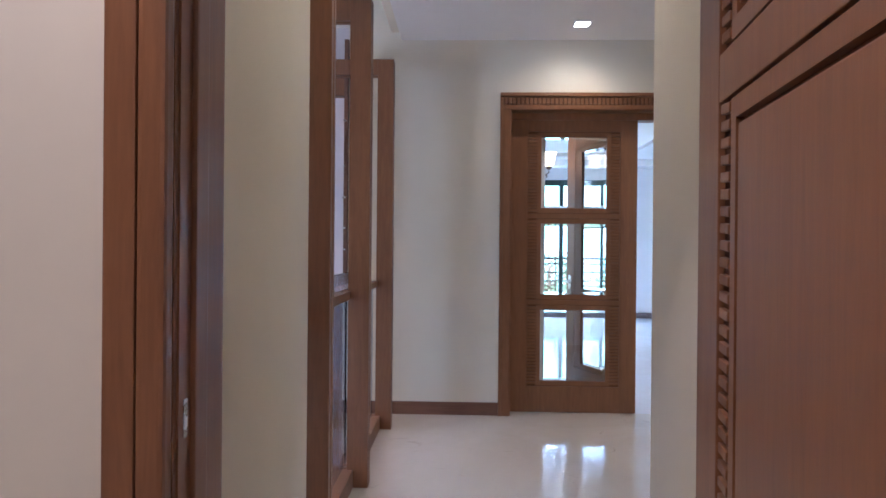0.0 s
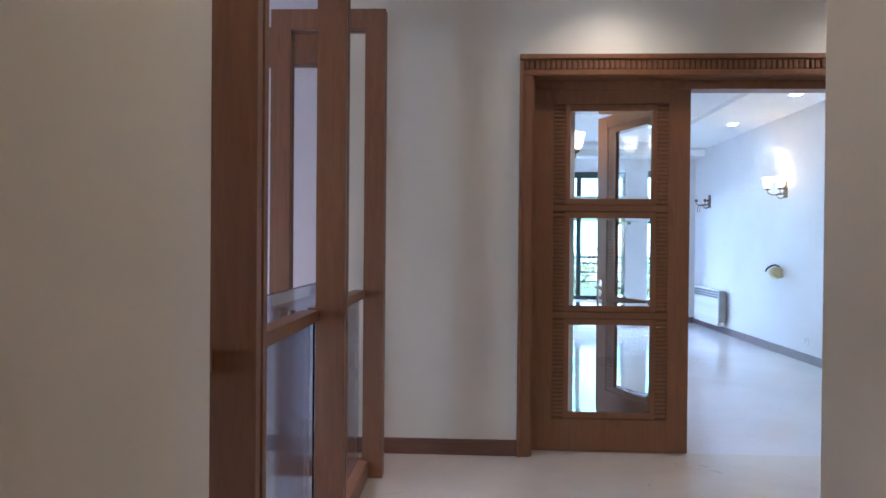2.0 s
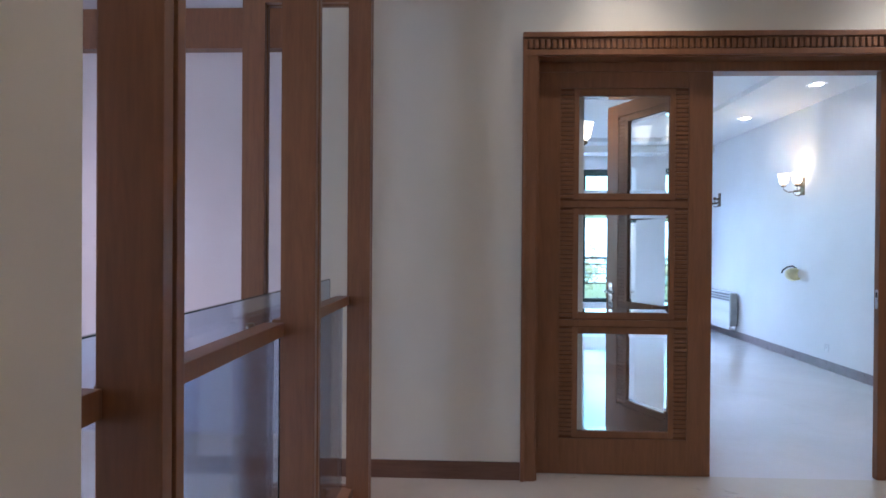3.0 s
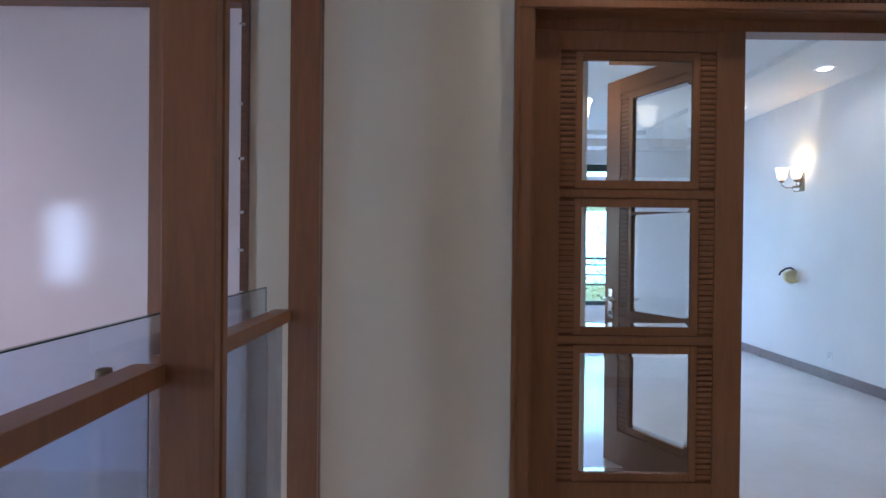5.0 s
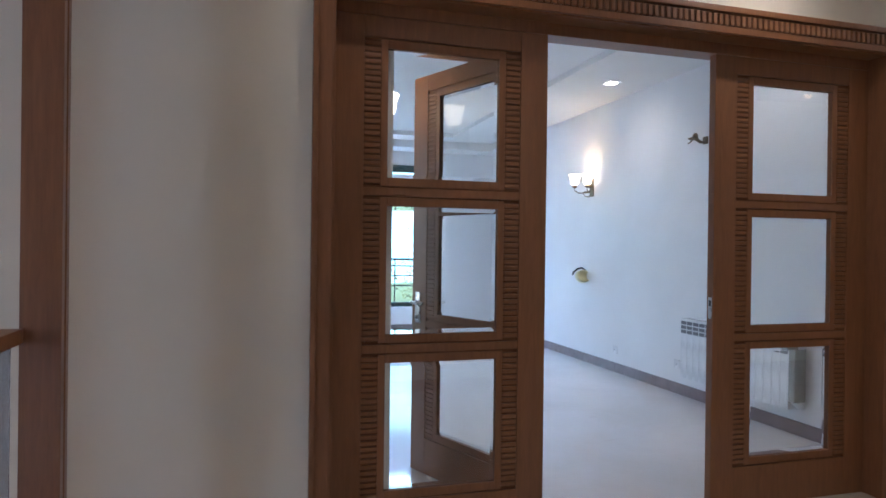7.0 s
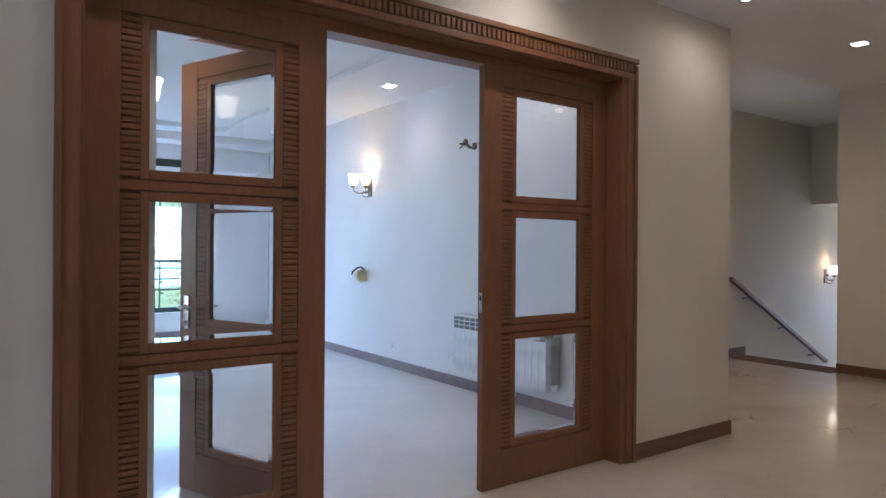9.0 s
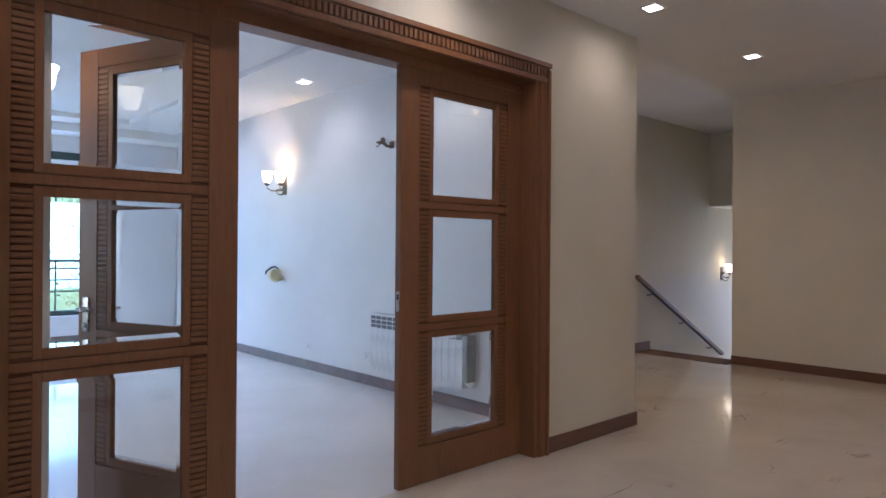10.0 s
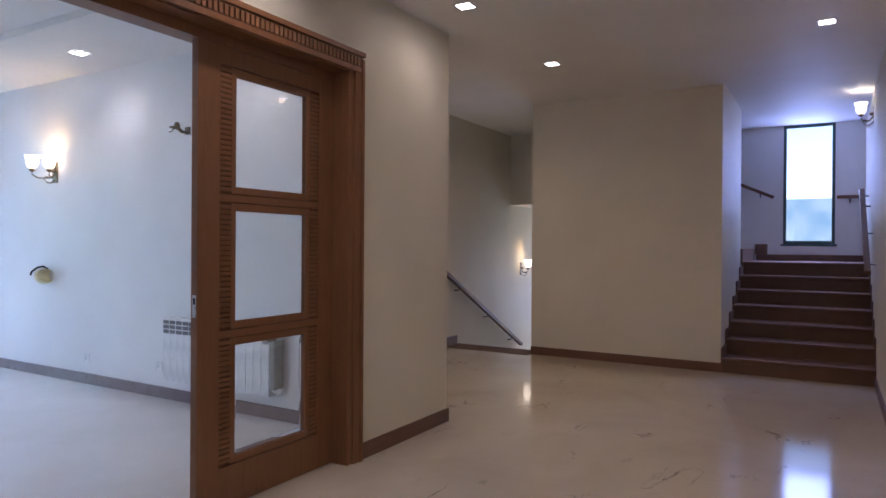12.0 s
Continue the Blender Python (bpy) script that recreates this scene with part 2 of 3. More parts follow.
structure("wall_south", [((1.085, SOUTH - 0.2, 0), (EAST, SOUTH, 3.2)), ((EAST, SOUTH - 0.2, -1), (11.7, 2.59, 4.8))], WALL, "cream wall of the hall")
structure("wall_right", [((1.085, 1.25, 0), (1.25, SOUTH - 0.2, H))], WALL, "cream wall beside the open door")
structure("wall_left", [((-0.32, 1.55, 0), (-0.12, 2.685, 3.0))], WALL, "cream wall of the short corridor")
structure("wall_entry", [((-2.5, 1.30, 0), (-0.03, 1.55, H)), ((1.0, 1.0, 0), (3.0, 1.25, H)), ((-0.03, 1.30, 2.42), (1.085, 1.55, H)), ((1.0, 1.0, 2.42), (1.085, 1.30, H))], WALL, "cream wall around the doorway")
structure("wall_behind", [((-2.5, -2.7, 0), (3.0, -2.5, H)), ((-2.7, -2.7, 0), (-2.5, 1.55, H)), ((3.0, -2.7, 0), (3.2, 1.0, H))], WALL, "cream walls of the first room")
for name, r in (("wall_void_west", ((-4.2, 1.55, -0.2), (-4.0, 1.93, 3.3))), ("wall_void_west", ((-4.2, 2.67, -0.2), (-4.0, 6.5, 3.3))), ("wall_void_west", ((-4.2, 1.93, -0.2), (-4.0, 2.67, 0.85))), ("wall_void_west", ((-4.2, 1.93, 1.72), (-4.0, 2.67, 3.3))), ("wall_void_south", ((-4.0, 1.35, 0), (-2.5, 1.55, 3.3))),
                ("wall_void_north", ((-4.0, 6.3, 0), (0.75, 6.5, 3.3))), ("wall_void_upper", ((-2.5, 1.50, H), (-0.14, 1.55, 3.3)))):
    structure(name, [r], VOID_WALL, "glossy pale wall beyond the timber screen")
structure("room_wall_left", [((ROOM_L - 0.15, DW + 0.2, 0), (ROOM_L, 6.62, 3.3))], ROOM_WALL)
WING = -3.4
WX = (1.5, 3.12)
structure("room_wall_far", [((WING, ROOM_F, 0), (WX[0], ROOM_F + 0.2, 3.3)), ((WX[1], ROOM_F, 0), (ROOM_R, ROOM_F + 0.2, 3.3)),
                            *[r for w in (WX,) for r in (((w[0], ROOM_F, 0), (w[1], ROOM_F + 0.2, 0.38)), ((w[0], ROOM_F, 2.62), (w[1], ROOM_F + 0.2, 3.3)))]], ROOM_WALL)
structure("room_ceiling", [((3.36, DW + 0.2, 2.96), (ROOM_R, 12.5, 3.3)), ((ROOM_L, DW + 0.2, 2.95), (1.8, 12.5, 3.3)), ((1.8, 12.1, 2.95), (3.36, 12.5, 3.3)), ((1.8, DW + 0.2, 2.95), (3.36, 6.5, 3.3)), ((1.8, 6.5, 3.015), (3.36, 12.1, 3.3)),
                           ((WING, 12.5, 2.84), (ROOM_R, ROOM_F, 3.3)), ((0.6, 6.62, 2.95), (ROOM_L, 12.5, 3.3)), ((WING, 6.62, 2.95), (-2.3, 12.5, 3.3)), ((-2.3, 6.62, 2.95), (0.6, 7.3, 3.3)), ((-2.3, 11.9, 2.95), (0.6, 12.5, 3.3)), ((-2.3, 7.3, 3.015), (0.6, 11.9, 3.3))], CEIL)
structure("room_wall_west", [((WING - 0.2, 6.5, 0), (WING, 7.4, 3.3)), ((WING - 0.2, 10.2, 0), (WING, ROOM_F + 0.2, 3.3)), ((WING - 0.2, 7.4, 0), (WING, 10.2, 0.38)), ((WING - 0.2, 7.4, 2.62), (WING, 10.2, 3.3)), ((WING, 6.5, 0), (ROOM_L - 0.15, 6.62, 3.3))], ROOM_WALL)
structure("header_dark", [((-4.0, 6.2, 2.665), (-0.5, 6.3, H))], WOOD, "stained timber header over the pale wall")
# stairs up
structure("landing_walls", [((11.4, 4.6, -1), (11.6, 6.2, 4.8)), ((11.4, 2.38, -1), (11.6, 2.95, 4.8)), ((11.4, 3.6, -1), (11.6, 4.6, 4.8)), ((11.4, 2.95, -1), (11.6, 3.6, 1.4)), ((11.4, 2.95, 3.12), (11.6, 3.6, 4.8))], ROOM_WALL)
structure("landing_ceiling", [((EAST, 2.3, 3.12), (11.6, 6.2, 3.3))], CEIL)

# ---- door surround and glazed leaves ----
LW, LH, LT = 1.0, 2.331, 0.046
ROWS_Z = ((0.25, 0.815), (0.94, 1.505), (1.63, 2.195))
PX = (0.24, 0.76)


def pane_mesh():
    """A glass pane with a ground bevel round its edge, centred on y = 0."""
    w, h, g, b = PX[1] - PX[0] + 0.01, ROWS_Z[0][1] - ROWS_Z[0][0] + 0.01, 0.0012, 0.024
    bm = bmesh.new()
    rings = []
    for y, inset, dep in ((-1, b, 0.0045), (-1, 0, g), (1, 0, g), (1, b, 0.0045)):
        rings.append([bm.verts.new((x, y * dep, z)) for x, z in ((inset, inset), (w - inset, inset), (w - inset, h - inset), (inset, h - inset))])
    bm.faces.new(rings[0])
    bm.faces.new(rings[3])
    for a, c in zip(rings, rings[1:]):
        for k in range(4):
            bm.faces.new((a[k], a[(k + 1) % 4], c[(k + 1) % 4], c[k]))
    return finish("pane", bm, GLASS)


PANE = pane_mesh()
SLAT = finish("slat", add_box(bmesh.new(), (0, -LT / 2 + 0.002, -0.0096), (0.0735, LT / 2 - 0.002, 0.0096), 0.005), WOOD)


def piece(name, mesh, parent, loc, rot=(0, 0, 0)):
    ob = new(name, mesh)
    ob.parent = parent
    ob.location, ob.rotation_euler = loc, rot
    return ob


def glazed_leaf(leaf):
    """The parts of a leaf: origin at its lower corner, width along x, thickness centred on y."""
    t = LT / 2
    bm = bmesh.new()
    core = 0.013
    zs = [0.01] + [v for r in ROWS_Z for v in r] + [LH - 0.01]
    add_box(bm, (0.01, -core, 0.01), (PX[0], core, LH - 0.01))
    add_box(bm, (PX[1], -core, 0.01), (LW - 0.01, core, LH - 0.01))
    for i in range(0, 8, 2):
        add_box(bm, (PX[0], -core, zs[i]), (PX[1], core, zs[i + 1]))
    # The core's darker colour paints the shade in the slat gaps.
    part("core", bm, WOOD_HALF_SHADE, leaf)
    for x0, x1 in ((0, 0.134), (0.866, LW)):
        part("stile", add_box(bmesh.new(), (x0, -t, 0), (x1, t, LH), 0.0015), WOOD, leaf)
    for z0, z1 in ((0, 0.206), (0.859, 0.896), (1.549, 1.586), (2.239, LH)):
        bm = bmesh.new()
        for s in (-1, 1):
            y0, y1 = sorted((s * core, s * (t - 0.001)))
            add_box(bm, (0.134, y0, z0), (0.866, y1, z1), 0.0015)
        part("rail", bm, WOOD, leaf)
    for z0, z1 in ROWS_Z:
        bm = bmesh.new()
        for s in (-1, 1):
            y0, y1 = sorted((s * core, s * (t - 0.004)))
            add_box(bm, (0.208, y0, z0 - 0.038), (PX[0], y1, z1 + 0.038), 0.003)
            add_box(bm, (PX[1], y0, z0 - 0.038), (0.792, y1, z1 + 0.038), 0.003)
            add_box(bm, (PX[0], y0, z0 - 0.038), (PX[1], y1, z0), 0.003)
            add_box(bm, (PX[0], y0, z1), (PX[1], y1, z1 + 0.038), 0.003)
        part("glazing_bead", bm, WOOD, leaf)
        p = piece("pane", PANE, leaf, (PX[0] - 0.005, 0, z0 - 0.005))
        p.visible_shadow = False
        n = 24
        for k in range(n):
            z = z0 - 0.018 + (z1 - z0 + 0.036) * k / (n - 1)
            for x in (0.1342, 0.7923):
                piece("slat", SLAT, leaf, (x, 0, z))


def lever_handle(parent, x, z, y, flip):
    bm = add_box(bmesh.new(), (x - 0.022, min(y, y + flip * 0.008), z - 0.12), (x + 0.022, max(y, y + flip * 0.008), z + 0.06), 0.003)
    add_tube(bm, [(x, y, z), (x, y + flip * 0.055, z), (x - 0.02, y + flip * 0.06, z), (x - 0.12, y + flip * 0.06, z)], 0.010)
    add_lathe(bm, [(0.001, -0.012), (0.012, -0.012), (0.012, 0.012), (0.001, 0.012)], (x, y + flip * 0.012, z - 0.085), 12)
    part("lever_handle", bm, STEEL, parent, "satin steel lever handle on a long plate", True)


door = tagged(new("door_1"), "stained oak double surround with fixed glazed side leaves", kind="structure")
for side, (x0, x1, xi) in {"l": (0.72, 0.80, 0.814), "r": (3.80, 3.88, 3.758)}.items():
    bm = add_box(bmesh.new(), (x0, 5.475, 0), (x1, 5.50, 2.40), 0.003)
    o = (x0, x0 + 0.022) if side == "l" else (x1 - 0.022, x1)
    add_box(bm, (o[0], 5.462, 0), (o[1], 5.476, 2.48), 0.004)
    part("casing", bm, WOOD, door)
    a, b = sorted((x1 if side == "l" else x0, xi))
    bm = add_box(bmesh.new(), (a - (0 if side == "r" else 0.008), 5.49, 0), (b + (0.008 if side == "r" else 0), 5.72, 2.42), 0.003)
    part("jamb", bm, WOOD, door)
bm = add_box(bmesh.new(), (0.72, 5.478, 2.40), (3.88, 5.50, 2.522))
add_box(bm, (0.72, 5.455, 2.492), (3.88, 5.479, 2.522), 0.005)
add_box(bm, (0.742, 5.470, 2.395), (3.858, 5.479, 2.428), 0.003)
part("header", bm, WOOD, door)
part("head_jamb", add_box(bmesh.new(), (0.814, 5.50, 2.392), (3.758, 5.72, 2.42), 0.002), WOOD, door)
part("head_rail", add_box(bmesh.new(), (0.814, 5.604, 2.336), (3.758, 5.718, 2.392), 0.003), WOOD, door)
FLUTE = finish("flute", add_box(bmesh.new(), (0, -0.012, -0.026), (0.0205, 0, 0.027), 0.005), WOOD)
# Backing darkened to paint the shade between the flutes.
FLUTE_BACK = box("flute_backing", (0.745, 5.474, 2.43), (3.855, 5.4785, 2.486), WOOD_SHADE, door)
n = 94
for k in range(n):
    piece("flute", FLUTE, door, (0.752 + k * (3.09 / n), 5.476, 2.458))
for x, name in ((0.818, "fixed_leaf"), (2.756, "fixed_leaf")):
    leaf = part(name, add_box(bmesh.new(), (0, -0.02, 0.0), (0.001, 0.02, 0.01)), WOOD, door)
    leaf.location = (x, LEAF_Y, 0.004)
    glazed_leaf(leaf)
    if x > 2:
        for ob in [o for o in leaf.children if o.name.startswith("pane")]:
            ob.rotation_euler = (0, 0, radians(1.0))
box("strike_plate", (2.7545, 5.615, 0.98), (2.7575, 5.64, 1.09), STEEL, door, "steel strike plate with a dark keyhole")
box("strike_recess", (2.7532, 5.62, 1.045), (2.755, 5.635, 1.075), BLACK, door)

swing = thing("glazed_door", "open stained oak door with three bevelled panes and louvred strips", "door", m=pose(1.820, 5.70, 0.004, 0, 0, 112))
glazed_leaf(swing)
lever_handle(swing, LW - 0.06, 1.0, -LT / 2, -1)
lever_handle(swing, LW - 0.06, 1.0, LT / 2, 1)

# ---- skirtings ----
def skirting(name, lo, hi, mat=BASE):
    return tagged(box(name, lo, hi, mat, bevel=0.004), kind="structure")


BH = 0.1
skirting("baseboard", (-0.47, 5.484, 0), (0.72, 5.5, BH))
skirting("baseboard", (3.88, 5.484, 0), (4.98, 5.5, BH))
skirting("baseboard", (4.964, 5.50, 0), (4.98, 7.38, BH))
skirting("baseboard", (EAST - 0.016, 3.99, 0), (EAST, 6.2, BH))
skirting("baseboard", (4.98, NORTH - 0.016, 0), (8.48, NORTH, BH + 0.02))
skirting("baseboard", (1.085, SOUTH, 0), (EAST, SOUTH + 0.016, BH))
skirting("baseboard", (1.069, 2.05, 0), (1.085, SOUTH + 0.016, BH))
skirting("baseboard", (-0.12, 1.62, 0), (-0.104, 2.685, BH))
ROOM_BASE = plain("room_skirting_stone", (0.22, 0.17, 0.175), 0.3)
skirting("room_baseboard", (ROOM_R - 0.016, 5.716, 0), (ROOM_R, ROOM_F, 0.10), ROOM_BASE)
skirting("room_baseboard", (WING, ROOM_F - 0.016, 0), (ROOM_R - 0.016, ROOM_F, 0.10), ROOM_BASE)
skirting("room_baseboard", (ROOM_L, 5.72, 0), (ROOM_L + 0.016, 6.62, 0.10), ROOM_BASE)
skirting("room_baseboard", (3.81, 5.70, 0), (ROOM_R, 5.716, 0.11), ROOM_BASE)

# ---- timber screen beside the corridor ----
screen = thing("timber_screen", "open screen of stained timber portals with glass between them", "screen")


def portal(y):
    def ring(bm, y0, y1, inset=0.0):
        x0, x1, w = -0.725 + inset, -0.07 - inset, 0.115 - 2 * inset
        add_box(bm, (x1 - w, y0, inset), (x1, y1, 2.66 - inset), 0.003)
        add_box(bm, (x0, y0, inset), (x0 + w, y1, 2.66 - inset), 0.003)
        add_box(bm, (x0 + w, y0, 2.66 - inset - w), (x1 - w, y1, 2.66 - inset), 0.003)
        add_box(bm, (x0 + w, y0, inset), (x1 - w, y1, inset + w * 0.8), 0.003)
        return bm
    fr = part("portal", ring(bmesh.new(), y, y + 0.036), WOOD, screen)
    # Groove ring in the darkened oak, its shade put into the colour.
    part("groove", ring(bmesh.new(), y + 0.036, y + 0.052, 0.022), WOOD_SHADE, fr)
    part("back_lamella", ring(bmesh.new(), y + 0.052, y + 0.084), WOOD, fr)


PORTALS = (2.83, 3.89, 5.04)
for y in PORTALS:
    portal(y)
for y0, y1 in zip(PORTALS, PORTALS[1:]):
    part("mid_rail", add_box(bmesh.new(), (-0.238, y0 + 0.084, 1.025), (-0.172, y1, 1.070), 0.004), WOOD, screen)
    part("bottom_rail", add_box(bmesh.new(), (-0.252, y0 + 0.084, 0), (-0.150, y1, 0.10), 0.004), WOOD, screen)
    part("infill_glass", add_box(bmesh.new(), (-0.214, y0 + 0.084, 0.10), (-0.206, y1, 1.025)), TINT, screen, "lightly frosted glass infill panel").visible_shadow = False
part("mid_rail", add_box(bmesh.new(), (-0.245, 2.70, 1.033), (-0.172, 2.83, 1.085), 0.004), WOOD, screen)
bal = thing("glass_balustrade", "frameless clear glass balustrade behind the timber screen", "balustrade")
for y0, y1 in ((2.71, 5.085),):
    p = part("glass_panel", add_box(bmesh.new(), (-0.292, y0, 0.0), (-0.280, y1, 1.148)), TINT, bal)
    p.visible_shadow = False
    part("polished_edge", add_box(bmesh.new(), (-0.292, y0, 1.1485), (-0.280, y1, 1.1515)), GLASS_EDGE, bal)
part("end_edge", add_box(bmesh.new(), (-0.292, 5.0855, 0), (-0.280, 5.0875, 1.1515)), GLASS_EDGE, bal)
part("glass_clamp", add_box(bmesh.new(), (-0.262, 3.775, 1.04), (-0.240, 3.81, 1.079), 0.009), BRONZE, bal, "dark rounded metal glass clamp", True)
post = thing("trim_strip", "narrow dark timber strip with small brass clips at the wall's end", "trim")
part("strip", add_box(bmesh.new(), (-0.505, 5.47, 0), (-0.472, 5.72, 2.94), 0.003), BASE, post)
for z in (0.55, 0.8, 1.10, 1.29, 1.46, 1.70, 1.945, 2.3):
    part("clip", add_box(bmesh.new(), (-0.511, 5.462, z - 0.006), (-0.487, 5.4695, z + 0.006), 0.001), STEEL, post)

# ---- doorway where the walk begins ----
frame_in = tagged(new("door_2"), "stained oak doorway lining with a strike plate", kind="structure")
for s, xo, xi, dy in ((1, -0.088, 0.006, 0.0), (-1, 1.11, 0.998, -0.30)):
    bm = bmesh.new()
    a, b = sorted((xo, xo + s * 0.048))
    add_box(bm, (a, 1.272 + dy, 0), (b, 1.30 + dy, 2.52), 0.004)
    a, b = sorted((xo + s * 0.052, xi))
    add_box(bm, (a, 1.268 + dy, 0), (b, 1.30 + dy, 2.45), 0.008)
    part("casing", bm, WOOD, frame_in)
    a, b = sorted((xi, xi - s * 0.035))
    part("jamb", add_box(bmesh.new(), (a, 1.30 + dy, 0), (b, 1.50 if s > 0 else 1.25, 2.42), 0.003), WOOD, frame_in)
    a, b = sorted((xi - s * 0.01, xi + s * 0.0035))
    part("seal_groove", add_box(bmesh.new(), (a, 1.312 + dy, 0), (b, 1.355 + dy, 2.38)), WOOD, frame_in)
    part("seal_groove", add_box(bmesh.new(), (a, 1.404 + dy, 0), (b, 1.452 + dy, 2.38)), WOOD, frame_in)
    a, b = sorted((xi, xi + s * 0.012))
    part("door_stop", add_box(bmesh.new(), (a, 1.355 + dy, 0), (b, 1.404 + dy, 2.40), 0.004), WOOD, frame_in)
    a, b = sorted((xi - s * 0.068, xi - s * 0.13))
    bm = add_box(bmesh.new(), (a, 1.50, 0), (b, 1.69, 2.50), 0.004)
    if s > 0:
        part("hall_casing", bm, WOOD, frame_in)
    else:
        bm.free()
part("head_jamb", add_box(bmesh.new(), (0.008, 1.30, 2.385), (1.0, 1.54, 2.42), 0.003), WOOD, frame_in)
part("head_casing", add_box(bmesh.new(), (-0.05, 1.268, 2.42), (1.02, 1.299, 2.52), 0.004), WOOD, frame_in)
part("strike_plate", add_box(bmesh.new(), (0.0096, 1.328, 1.015), (0.0115, 1.341, 1.075), 0.001), STEEL, frame_in, "steel strike plate")

LD = 1.02
leaf = thing("panel_door", "open stained oak panel door with louvred edges to its panels", "door", m=pose(0.9004, 0.897, 0.006, 0, 0, 83.7))
# Slab in darkened oak, so the panel grooves come out shaded.
part("slab", add_box(bmesh.new(), (0, -0.028, 0), (LD, -0.004, 2.37), 0.003), WOOD_SHADE, leaf)
for x0, x1 in ((0, 0.10), (LD - 0.17, LD)):
    part("stile", add_box(bmesh.new(), (x0, -0.0045, 0), (x1, 0.016, 2.37), 0.003), WOOD, leaf)
for z0, z1 in ((0, 0.22), (1.617, 1.718), (2.22, 2.37)):
    part("rail", add_box(bmesh.new(), (0.10, -0.0045, z0), (LD - 0.17, 0.0155, z1), 0.003), WOOD, leaf)
SLAT2 = finish("slat", add_box(bmesh.new(), (0, -0.004, -0.0105), (0.062, 0.014, 0.0105), 0.004), WOOD)
for z0, z1 in ((0.228, 1.609), (1.726, 2.212)):
    x0, x1, g = 0.108, LD - 0.250, 0.015
    bm = bmesh.new()
    for a, b, c, d in ((x0, z0, x1, z0 + 0.042), (x0, z1 - 0.042, x1, z1), (x0, z0 + 0.042, x0 + 0.04, z1 - 0.042), (x1 - 0.032, z0 + 0.042, x1, z1 - 0.042)):
        add_box(bm, (a, -0.0045, b), (c, 0.013, d))
    part("panel_border", bm, WOOD, leaf)
    part("panel", add_box(bmesh.new(), (x0 + 0.04 + g, -0.0045, z0 + 0.042 + g), (x1 - 0.032 - g, 0.013, z1 - 0.042 - g), 0.004), WOOD, leaf)
    # Shade behind the slats is painted into this backing.
    part("louvre_back", add_box(bmesh.new(), (LD - 0.243, -0.0045, z0), (LD - 0.176, 0.0025, z1)), WOOD_SHADE, leaf)
    k, z = 0, z0 + 0.02
    while z < z1 - 0.01:
        piece("slat", SLAT2, leaf, (LD - 0.240, 0, z), (0, radians(-4), 0))
        z += 0.0355

# ---- downlights ----
# (6.28, 6.70) and (2.88, 3.3) are unseen spots added as fill.
HALL_SPOTS = ((6.28, 6.70), (1.285, 5.12), (2.88, 5.10), (4.475, 5.09), (6.28, 5.18), (6.20, 3.02), (4.475, 3.02), (2.88, 3.3))

def downlight(x, y, z, power, color=(1, 0.93, 0.82), angle=150, group="recessed ceiling spots", label="square recessed downlight with a glowing diffuser and white rim"):
    d = thing("downlight", label, "ceiling light", group, pose(x, y, z))
    bm = bmesh.new()
    for a, b in (((-0.065, -0.065), (0.065, -0.05)), ((-0.065, 0.05), (0.065, 0.065)), ((-0.065, -0.05), (-0.05, 0.05)), ((0.05, -0.05), (0.065, 0.05))):
        add_box(bm, (*a, -0.006), (*b, 0.001))
    part("rim", bm, ENAMEL, d)
    part("diffuser", add_box(bmesh.new(), (-0.05, -0.05, -0.003), (0.05, 0.05, 0.001)), SPOT_GLOW, d)
    lamp("downlight_beam", "SPOT", power, look((x, y, z - 0.02), (x, y, 0)), color, angle=angle)


for x, y in HALL_SPOTS:
    downlight(x, y, hall_z(x), SPOT * (0.65 if x < 2 else 0.95 if x < 4 else 1.7 if y > 6 else 0.45 if y > 5 else 0.5), (1, 0.86, 0.66) if x < 2 else (1, 0.90, 0.78) if x < 4 else (1, 0.84, 0.68) if x < 5 and y > 5 else (1, 0.74, 0.47) if y > 5 else (1, 0.62, 0.30), 150 if x < 4 else 170)
# Added spot out of view that brightens the short corridor's left wall.
downlight(0.45, 2.5, H, SPOT * 0.76, (1, 0.82, 0.55))
# Both entry spots are unseen additions, placed to balance door and wall brightness.
for x, y, power, tone in ((-0.35, 0.85, ENTRY, (1, 0.82, 0.78)), (0.3, -1.3, ENTRY * 0.5, (1, 0.86, 0.92))):
    downlight(x, y, H, power, tone)
# Fill spots added out of view to lift the pale wall beyond the screen.
for x, y in ((-2.9, 5.0), (-2.9, 2.8)):
    downlight(x, y, 3.3, VOID, (1, 0.80, 0.84), 120)
for x, y in ((3.86, 6.75), (3.86, 8.49), (3.88, 10.25), (1.6, 7.6), (1.6, 10.0), (0.85, 8.4), (0.85, 10.4), (-2.8, 8.0), (-2.8, 10.2)):
    downlight(x, y, 2.955, SPOT * (0.7 if y < 9 else 0.5))

